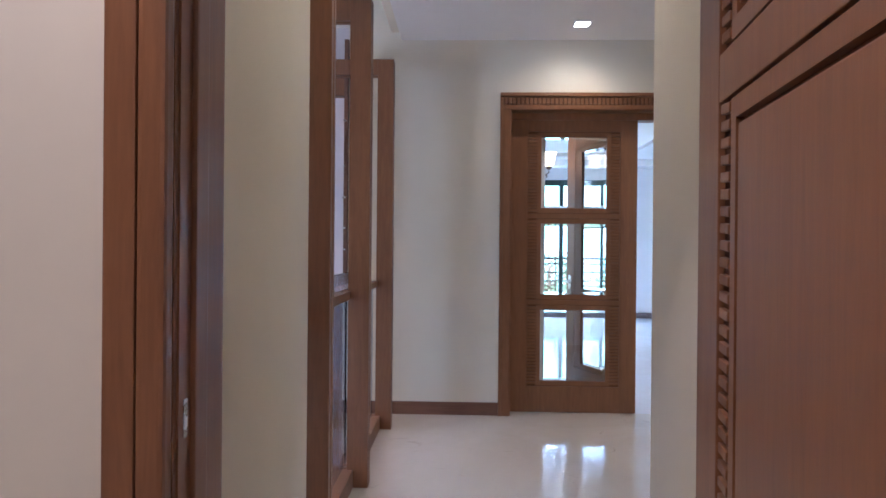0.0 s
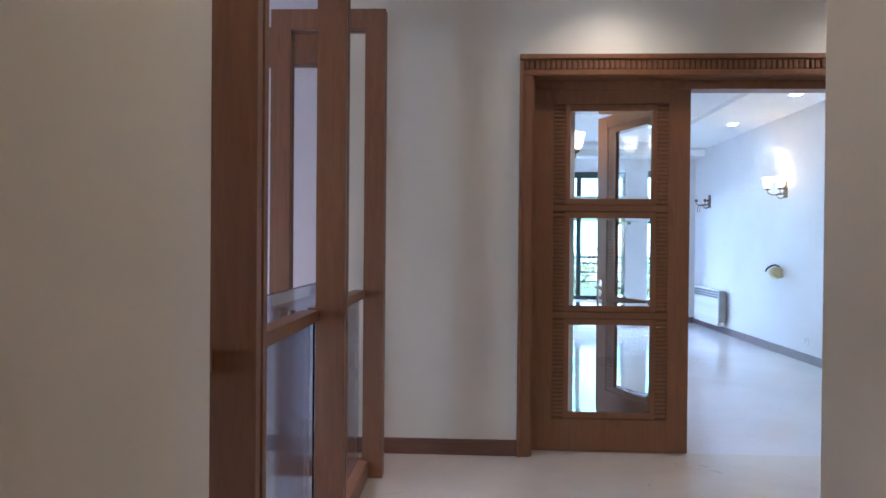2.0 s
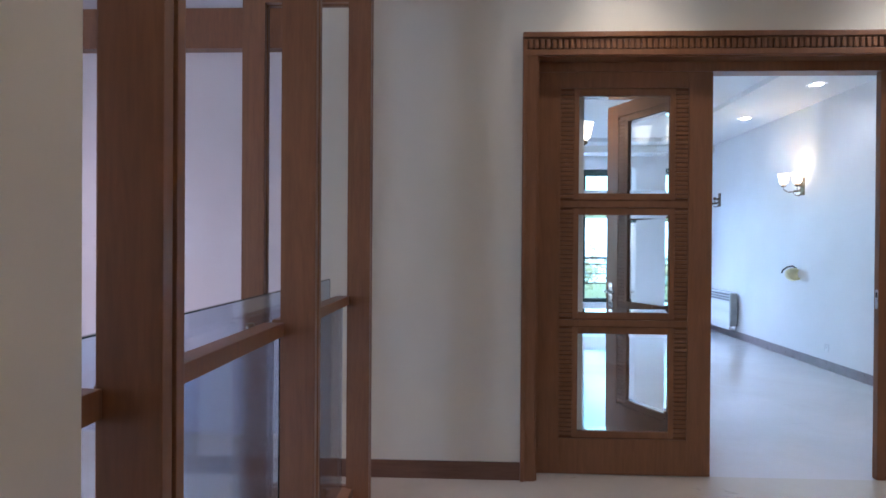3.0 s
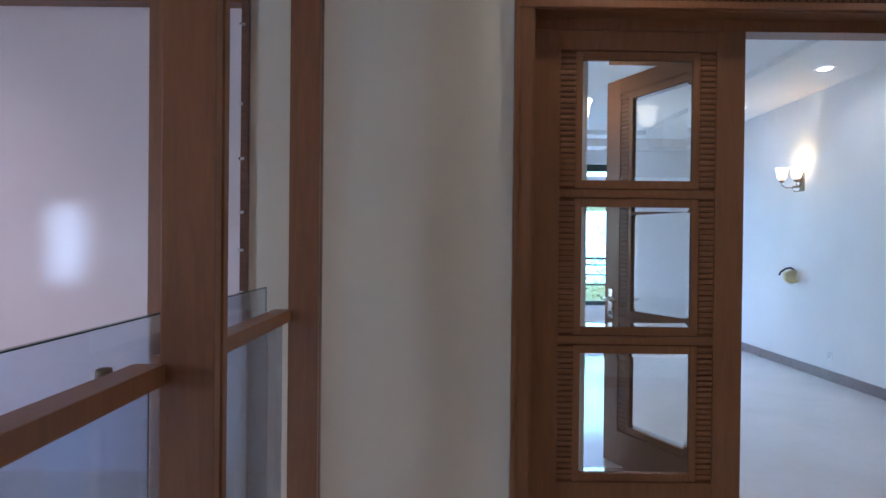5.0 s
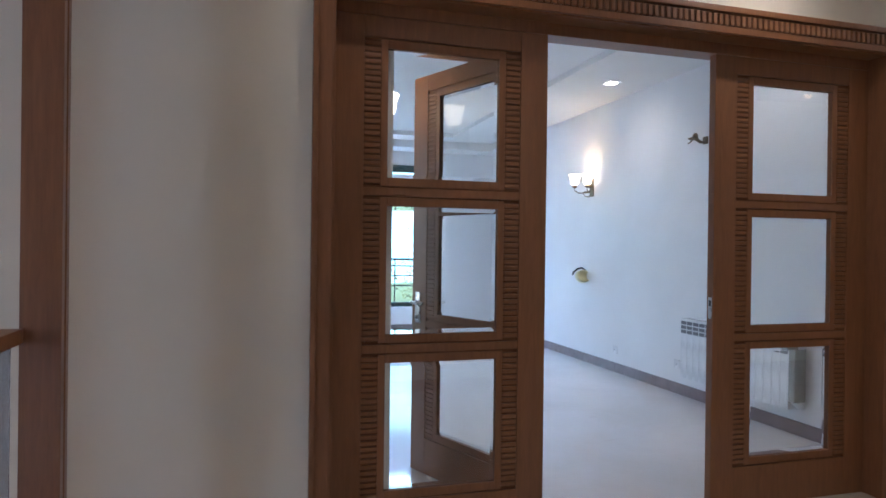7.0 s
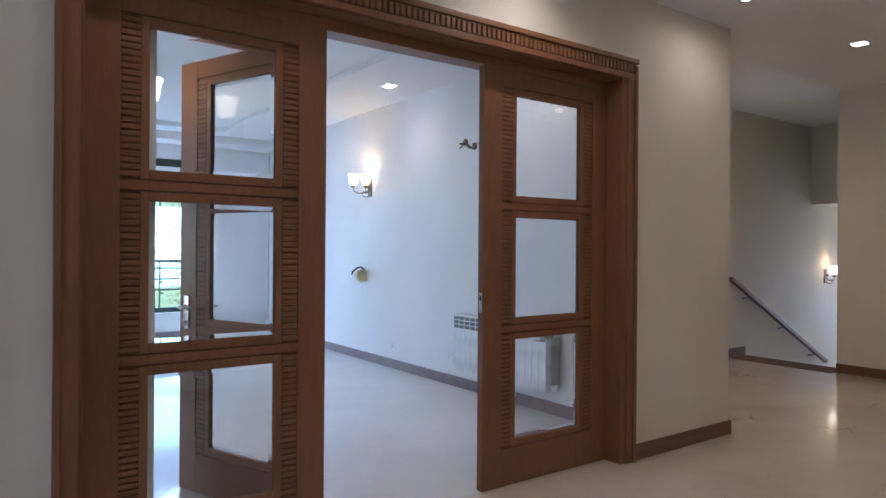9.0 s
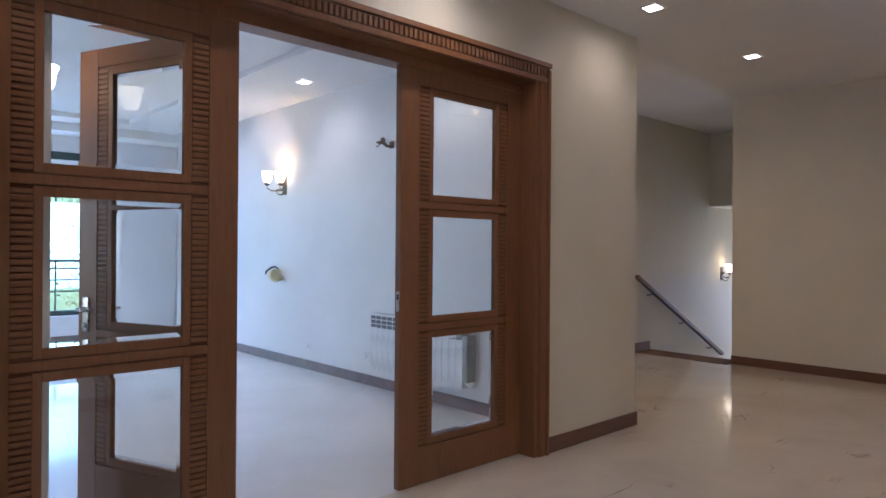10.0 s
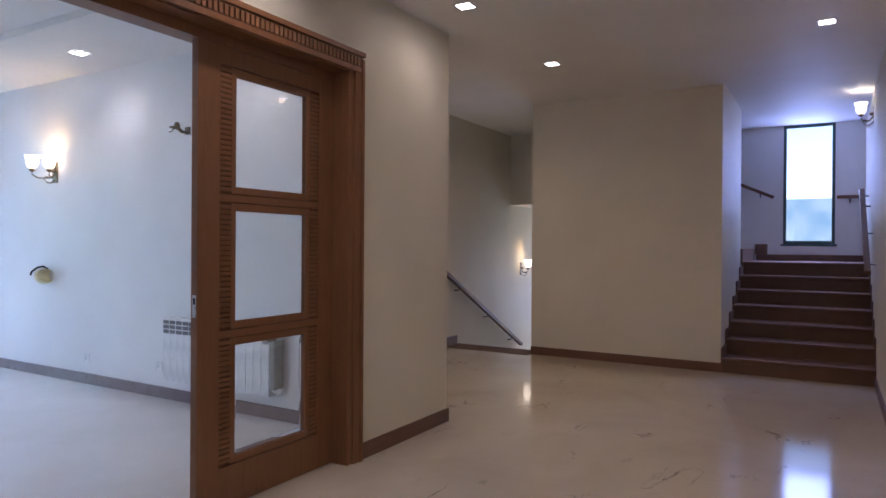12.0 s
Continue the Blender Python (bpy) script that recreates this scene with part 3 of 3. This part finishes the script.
# ---- wall lights ----
def wall_light(m, lit, power=9, arms=2, label="brass wall light with two frosted glass tulip shades, lit", name="wall_light"):
    """Plate on the wall at x = 0, arms reaching out along +x."""
    s = thing(name, label, "wall light", "wall lights", m)
    bm = add_box(bmesh.new(), (0, -0.042, -0.13), (0.014, 0.042, 0.08), 0.006)
    add_tube(bm, [(0.014, 0, -0.10), (0.05, 0, -0.135), (0.09, 0, -0.13), (0.115, 0, -0.10), (0.10, 0, -0.075), (0.07, 0, -0.08)], 0.007, 8)
    add_lathe(bm, [(0.001, 0), (0.02, 0.004), (0.024, 0.02), (0.012, 0.035)], (0.03, 0, -0.03))
    part("back_plate", bm, BRONZE, s, smooth=True)
    if not lit and arms == 2:
        bm = add_tube(bmesh.new(), [(0.12, 0, -0.06), (0.17, 0, -0.09), (0.20, 0.01, -0.14), (0.205, 0.01, -0.20)], 0.004, 6)
        add_tube(bm, [(0.10, 0, -0.07), (0.15, -0.01, -0.11), (0.165, -0.01, -0.19)], 0.004, 6)
        part("loose_wire", bm, BLACK, s, "thin dark loose wires")
    for i in range(arms):
        y = 0.0 if arms == 1 else (-0.055, 0.06)[i]
        ex = 0.13 if arms == 1 else (0.20, 0.10)[i]
        pts = [(0.014, 0, -0.04), (0.05, y * 0.3, -0.085), (0.10 * ex / 0.13, y * 0.8, -0.09), (ex, y, -0.06), (ex, y, -0.02)]
        bm = add_tube(bmesh.new(), pts, 0.0065)
        add_lathe(bm, [(0.002, -0.02), (0.012, -0.012), (0.028, -0.004), (0.03, 0.004), (0.018, 0.016), (0.02, 0.03)], (ex, y, -0.02))
        part("arm", bm, BRONZE, s, smooth=True)
        if lit:
            bm = add_lathe(bmesh.new(), [(0.022, 0.0), (0.044, 0.018), (0.052, 0.05), (0.054, 0.085), (0.068, 0.125)], (ex, y, 0.0), 28, 0.05, 7)
            sh = part("shade", bm, SHADE_GLOW if lit == 1 else SHADE_DIM, s, "frosted glass tulip shade", True)
            sh.visible_shadow = False
            w = m @ Vector((ex, y, 0.07))
            lamp("wall_light_bulb", "POINT", power, pose(*w), (1, 0.84, 0.48), radius=0.03)
    return s


wall_light(pose(ROOM_R, 9.65, 2.07, 0, 0, 180), 1, SCONCE)
wall_light(pose(ROOM_R, 12.25, 2.09, 0, 0, 180), 0, label="bare brass wall bracket without its shades")
bare = thing("wall_bracket", "bare dark metal wall bracket without its lamp", "wall light", m=pose(ROOM_R, 7.66, 2.297, 0, 0, 180))
bm = add_box(bmesh.new(), (0, -0.03, -0.035), (0.012, 0.03, 0.03), 0.004)
part("back_plate", bm, BRONZE, bare)
bm = add_tube(bmesh.new(), [(0.012, 0, -0.015), (0.06, 0, -0.02), (0.11, 0, 0.01), (0.16, 0.02, 0.0), (0.20, 0.03, -0.005)], [0.010, 0.014, 0.018, 0.014, 0.008], 8)
add_lathe(bm, [(0.002, -0.02), (0.02, -0.012), (0.026, 0.01), (0.016, 0.035), (0.002, 0.04)], (0.115, 0.005, 0.015), 12)
add_tube(bm, [(0.13, 0, 0.0), (0.15, -0.03, -0.03), (0.17, -0.02, -0.035)], 0.005, 6)
part("arm", bm, BRONZE, bare, smooth=True)
wall_light(pose(ROOM_L, 6.49, 2.08, 0, 0, 0), 1, SCONCE * 0.4, arms=1, label="brass wall light with one lit shade on the short side wall")
wall_light(pose(10.62, NORTH, 1.00, 0, 0, -90), 1, SCONCE * 0.5, arms=1, label="brass wall light with one lit tulip shade above the stairs down")
wall_light(pose(9.4, 2.58, 2.86, 0, 0, 90), 2, SCONCE * 0.5, arms=1, label="brass wall light with one frosted globe above the stairs up")

# ---- open socket box with loose cable ----
sb = thing("socket_box", "open yellow electrical box hanging on loose black cable from white wall", "socket box", m=pose(ROOM_R, 9.79, 1.03, 0, 0, 18))
bm = bmesh.new()
add_lathe(bm, [(0.001, 0.0), (0.048, 0.0), (0.056, 0.006), (0.056, 0.042), (0.050, 0.044), (0.048, 0.010), (0.001, 0.008)], (0, 0, 0), 18)
bmesh.ops.transform(bm, matrix=pose(-0.09, -0.02, -0.03, 72, 0, 0) @ Matrix.Diagonal((1.9, 1.35, 1.2, 1)), verts=bm.verts)
part("box_rim", bm, YELLOW, sb, smooth=True)
bm = add_tube(bmesh.new(), [(0.0, 0, 0.05), (-0.07, -0.01, 0.078), (-0.15, -0.02, 0.068), (-0.22, -0.02, 0.028), (-0.232, -0.02, -0.005)], 0.009)
add_tube(bm, [(0.0, 0.01, 0.03), (-0.04, 0.0, 0.045), (-0.10, -0.01, 0.035)], 0.005)
part("cable", bm, BLACK, sb, smooth=True)
for y, z in ((9.1, 0.24), (8.02, 0.27)):
    pl = thing("wall_plate", "small white plastic wall plate low on the wall", "socket", "wall plates", pose(ROOM_R, y, z))
    part("plate", add_box(bmesh.new(), (-0.009, -0.04, -0.04), (0, 0.04, 0.04), 0.003), ENAMEL, pl)
    part("screw", add_box(bmesh.new(), (-0.011, -0.004, -0.004), (-0.008, 0.004, 0.004)), GREY, pl)


# ---- radiators ----
def radiator(y0, y1, z0, z1):
    r = thing("radiator", "white enamelled column radiator with a grille on the white wall", "radiator", "radiators")
    n = max(3, round((y1 - y0) / 0.08))
    st = (y1 - y0) / n
    colm = finish("column", add_box(bmesh.new(), (-0.095, -st * 0.493, 0), (0, st * 0.493, z1 - z0 - 0.035), 0.005), ENAMEL)
    part("top_grille", add_box(bmesh.new(), (ROOM_R - 0.128, y0, z1 - 0.034), (ROOM_R - 0.04, y1, z1), 0.006), ENAMEL, r)
    for k in range(n):
        piece("column", colm, r, (ROOM_R - 0.0350, y0 + st * (k + 0.5), z0))
        # thin dark plates painting the shaded openings of the upper front grille
        for q in range(3):
            part("slot_shade", add_box(bmesh.new(), (ROOM_R - 0.1325, y0 + st * (k + 0.08), z1 - 0.052 - q * 0.039), (ROOM_R - 0.1295, y0 + st * (k + 0.92), z1 - 0.022 - q * 0.039), 0.0012), GREY, r)
    part("end_cap", add_box(bmesh.new(), (ROOM_R - 0.135, y0 - 0.062, z0 + 0.055), (ROOM_R - 0.03, y0 - 0.002, z1 - 0.01), 0.024), CAP, r, "grey rounded end cover")
    part("valve", add_tube(bmesh.new(), [(ROOM_R - 0.0850, y0 - 0.002, z0 + 0.04), (ROOM_R - 0.0850, y0 - 0.035, z0 + 0.04), (ROOM_R - 0.0850, y0 - 0.045, z0 + 0.04), (ROOM_R - 0.0850, y0 - 0.08, z0 + 0.04)], [0.012, 0.014, 0.026, 0.024], 12), ENAMEL, r, "white round valve knob", True)
    for y in (y0 + 0.12, y1 - 0.12):
        part("bracket", add_box(bmesh.new(), (ROOM_R - 0.0400, y - 0.015, z1 - 0.2), (ROOM_R, y + 0.015, z1 - 0.17)), ENAMEL, r)


radiator(6.58, 7.80, 0.20, 0.725)
radiator(11.50, 12.55, 0.12, 0.67)

# ---- far window, balcony and garden ----


def far_window(w, bars):
    win = tagged(new("window_1"), "dark green framed window with bright daylight behind it", kind="structure")
    y0, y1 = ROOM_F + 0.03, ROOM_F + 0.09
    bm = bmesh.new()
    for a, b in (((w[0], 0.38), (w[0] + 0.06, 2.62)), ((w[1] - 0.06, 0.38), (w[1], 2.62)), ((w[0] + 0.06, 0.38), (w[1] - 0.06, 0.45)), ((w[0] + 0.06, 2.51), (w[1] - 0.06, 2.62))):
        add_box(bm, (a[0], y0, a[1]), (b[0], y1, b[1]), 0.004)
    part("window_frame", bm, GREEN, win)
    st = (w[1] - w[0]) / bars
    for i in range(1, bars):
        x = w[0] + st * i
        part("mullion", add_box(bmesh.new(), (x - 0.04, y0, 0.45), (x + 0.04, y1, 2.51), 0.004), GREEN, win)
    for i in range(bars):
        a = w[0] + st * i + 0.05
        p = part("pane", add_box(bmesh.new(), (a, y0 + 0.02, 0.44), (a + st - 0.1, y0 + 0.026, 2.52)), GLASS, win)
        p.visible_shadow = False
    part("window_sill", add_box(bmesh.new(), (w[0] - 0.03, ROOM_F - 0.03, 0.355), (w[1] + 0.03, ROOM_F + 0.03, 0.38), 0.005), ENAMEL, win)


far_window(WX, 2)
structure("balcony_floor", [((0.0, ROOM_F + 0.2, -0.25), (6.0, ROOM_F + 1.6, -0.05))], ROOM_FLOOR)
rail = thing("balcony_railing", "black metal balcony railing outside the window", "railing")
for z in (0.25, 0.62, 0.80, 0.98, 1.10):
    part("rail", add_tube(bmesh.new(), [(0.0, 14.5, z), (6.0, 14.5, z)], 0.014 if z < 1.05 else 0.022, 8), BLACK, rail)
for k in range(11):
    part("post", add_tube(bmesh.new(), [(0.02 + k * 0.6, 14.5, -0.05), (0.02 + k * 0.6, 14.5, 1.1)], 0.013, 8), BLACK, rail)
structure("ground", [((-400, 14.7, -3.6), (400, 800, -3.3)), ((14.5, -300, -3.6), (400, 14.3, -3.3))], plain("lawn", (0.10, 0.14, 0.06), 0.9), "pale dry lawn seen beyond the balcony")
LEAF = plain("foliage", (0.16, 0.22, 0.11), 0.6, vary=0.5)
BARK = plain("bark", (0.16, 0.12, 0.09), 0.9)


def tree(x, y, h, seed):
    rnd = random.Random(seed)
    t = thing("tree", "broad green garden tree with an uneven crown", "tree", "garden trees", pose(x, y, -3.3))
    bm = add_tube(bmesh.new(), [(0, 0, 0), (0.1, 0, h * 0.3), (0, 0.1, h * 0.6), (0.1, 0.1, h * 0.9)], [0.18, 0.13, 0.09, 0.03], 8)
    tips = []
    for k in range(9):
        a, z = rnd.uniform(0, 6.28), h * rnd.uniform(0.35, 0.75)
        e = (math.cos(a) * h * 0.28, math.sin(a) * h * 0.28, z + h * rnd.uniform(0.08, 0.25))
        add_tube(bm, [(0.05, 0, z), (e[0] * 0.5, e[1] * 0.5, z + 0.2), e], [0.06, 0.04, 0.015], 6)
        tips.append(Vector(e))
    part("trunk", bm, BARK, t, smooth=True)
    verts, faces = [], []
    for k in range(1500):
        c = rnd.choice(tips) + Vector([rnd.gauss(0, h * 0.09) for _ in range(3)])
        u = Vector([rnd.gauss(0, 1) for _ in range(3)]).normalized()
        w = u.orthogonal().normalized()
        s = rnd.uniform(0.05, 0.12)
        i = len(verts)
        verts += [c - u * s, c + w * s * 0.5, c + u * s, c - w * s * 0.5]
        faces.append((i, i + 1, i + 2, i + 3))
    me = bpy.data.meshes.new("crown")
    me.from_pydata(verts, [], faces)
    me.materials.append(LEAF)
    ob = new("crown", me)
    ob.parent = t
    tagged(ob, kind="stuff")


tree(4.3, 30, 4.5, 3)
tree(8.4, 29, 4.9, 5)


def glowing_haze(name, low, high, power):
    """Emissive noise colour for sheets that stand in for bright, misty far foliage."""
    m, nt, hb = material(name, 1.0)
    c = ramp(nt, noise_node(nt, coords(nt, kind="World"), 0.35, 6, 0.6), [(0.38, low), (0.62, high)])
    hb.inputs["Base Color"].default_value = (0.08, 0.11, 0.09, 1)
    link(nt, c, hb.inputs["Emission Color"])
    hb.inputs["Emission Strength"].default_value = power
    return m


# Added glowing sheets; the north one is tall to tint the floor's reflection.
tagged(part("backdrop", add_box(bmesh.new(), (75, -60, -3.3), (76, 13, 6.3)), glowing_haze("glow_distance_east", (0.26, 0.46, 0.72), (0.55, 0.72, 0.90), 0.34)), "glowing pale blue sheet standing in for bright far trees beyond the landing window", kind="structure")
tagged(part("backdrop", add_box(bmesh.new(), (-70, 85, -3.3), (70, 86, 22.0)), glowing_haze("glow_distance_north", (0.17, 0.62, 0.84), (0.46, 0.90, 1.0), 1.9)), "glowing pale blue sheet standing in for bright far trees and sky beyond the balcony", kind="structure")

# ---- stairs up ----
RISE, RUN, N = 0.166, 0.305, 7
st = tagged(new("stairs_up"), "dark brown stone steps rising between cream walls", "stairs")
for i in range(N):
    zt = (i + 1) * RISE
    x = EAST + i * RUN
    part("riser", add_box(bmesh.new(), (x, 2.60, 0), (x + RUN if i < N - 1 else 11.38, 3.98, zt - 0.03)), STEP, st)
    part("tread", add_box(bmesh.new(), (x - 0.02, 2.60, zt - 0.03), (x + RUN if i < N - 1 else 11.38, 3.98 if i < N - 1 else 6.0, zt), 0.006), STEP, st)
    for y in (2.581, 3.981):
        part("string_skirting", add_box(bmesh.new(), (x - 0.02, y, zt - 0.16), (x + RUN, y + 0.018, zt + 0.10), 0.003), STEP, st)
for k in range(3):
    part("winder", add_box(bmesh.new(), (10.0, 3.98 + k * 0.28, 1.162), (11.38, 3.98 + (k + 1) * 0.28, 1.162 + (k + 1) * RISE), 0.004), STEP, st)
skirting("baseboard", (11.384, 2.6, 1.16), (11.4, 3.95, 1.25), STEP)
skirting("baseboard", (11.384, 3.80, 1.25), (11.4, 3.97, 1.40), STEP)
w2 = tagged(new("window_2"), "tall narrow dark framed landing window with bright sky", kind="structure")
bm = bmesh.new()
for a, b in (((2.95, 1.4), (2.99, 3.12)), ((3.56, 1.4), (3.60, 3.12)), ((2.99, 1.4), (3.56, 1.45)), ((2.99, 3.08), (3.56, 3.12))):
    add_box(bm, (11.40, *a), (11.46, *b), 0.004)
part("window_frame", bm, GREEN, w2)
part("pane", add_box(bmesh.new(), (11.42, 2.98, 1.44), (11.426, 3.57, 3.09)), GLASS, w2).visible_shadow = False
part("window_sill", add_box(bmesh.new(), (11.37, 2.92, 1.375), (11.402, 3.63, 1.40), 0.004), GREEN, w2)


def handrail(name, pts, label, wall_off):
    h = thing(name, label, "handrail", "stair handrails")
    bm = bmesh.new()
    for a, b in zip(pts, pts[1:]):
        a, b = Vector(a), Vector(b)
        d = (b - a).normalized()
        s = d.cross(Vector((0, 0, 1))).normalized() * 0.028
        u = s.cross(d).normalized() * 0.022
        v = [bm.verts.new(p + i * s + j * u) for p in (a, b) for i, j in ((-1, -1), (1, -1), (1, 1), (-1, 1))]
        for f in ((0, 1, 2, 3), (7, 6, 5, 4), (0, 4, 5, 1), (1, 5, 6, 2), (2, 6, 7, 3), (3, 7, 4, 0)):
            bm.faces.new([v[i] for i in f])
    part("grip", bm, BASE, h)
    for a, b in zip(pts, pts[1:]):
        L = (Vector(b) - Vector(a)).length
        for f in ([0.15, 0.5, 0.85] if L > 1 else [0.5]):
            p = Vector(a).lerp(Vector(b), f)
            q = p + Vector(wall_off)
            part("bracket", add_tube(bmesh.new(), [p - Vector((0, 0, 0.015)), p - Vector((0, 0, 0.06)), q - Vector((0, 0, 0.07))], 0.008), BLACK, h, smooth=True)


handrail("handrail", [(8.05, NORTH - 0.07, 0.99), (10.5, NORTH - 0.07, -0.25)], "dark timber handrail on metal brackets descending along the cream wall", (0, 0.07, 0))
handrail("handrail", [(8.45, 2.67, 1.10), (10.25, 2.67, 2.06), (10.6, 2.67, 2.08)], "dark timber handrail rising beside the steps up", (0, -0.08, 0))
handrail("handrail", [(11.32, 2.62, 2.06), (11.32, 2.93, 2.06)], "short dark timber handrail beside the landing window", (0.08, 0, 0))
handrail("handrail", [(11.32, 3.72, 2.08), (11.32, 4.9, 2.62)], "dark timber handrail rising from the landing along the wall", (0.08, 0, 0))

# ---- stairs down ----
sd = tagged(new("stairs_down"), "brown stone steps descending beside the cream wall", "stairs")
for i in range(9):
    zt = -(i + 1) * RISE
    x = EAST + 0.25 + i * RUN
    part("tread", add_box(bmesh.new(), (x, 6.2, zt - 0.16), (x + RUN + 0.02, NORTH, zt), 0.005), STEP, sd)
box("top_nosing", (EAST - 0.12, 6.2, 0.0), (EAST + 0.27, NORTH - 0.016, 0.006), STEP, sd)
structure("lower_landing", [((EAST + 0.25 + 9 * RUN, 6.2, -1.8), (13.5, NORTH, -1.66)), ((EAST, 6.2, -0.2), (EAST + 0.25, NORTH, 0))], MARBLE)
structure("lower_wall", [((13.3, 6.0, -1.8), (13.5, NORTH, H + 0.2))], WALL)
structure("stair_slab", [((10.2, 6.2, 2.0), (13.3, NORTH, 3.3))], WALL, "underside of the upper flight")
structure("stair_hall_ceiling", [((EAST, 6.2, H_EAST), (13.5, NORTH + 0.2, H_EAST + 0.2))], CEIL)
for n, x, (y0, y1), (z0, z1) in (("window_3", -4.1, (1.93, 2.67), (0.85, 1.72)), ("window_4", WING - 0.12, (7.4, 10.2), (0.38, 2.62))):
    w = tagged(new(n), "dark green framed window with daylight behind it", kind="structure")
    bm = bmesh.new()
    for a, b in (((y0, z0), (y0 + 0.05, z1)), ((y1 - 0.05, z0), (y1, z1)), ((y0 + 0.05, z0), (y1 - 0.05, z0 + 0.05)), ((y0 + 0.05, z1 - 0.05), (y1 - 0.05, z1))):
        add_box(bm, (x - 0.03, *a), (x + 0.03, *b), 0.004)
    part("window_frame", bm, GREEN, w)
    part("pane", add_box(bmesh.new(), (x - 0.003, y0 + 0.04, z0 + 0.04), (x + 0.003, y1 - 0.04, z1 - 0.04)), GLASS, w).visible_shadow = False
# Unseen bluish fill lamp, added; the lower wall behind it has no opening.
lamp("lower_fill", "AREA", 10.5, look((13.2, 6.8, 0.3), (9, 6.8, 0)), (0.5, 0.65, 1.0), size=(1.0, 1.4))
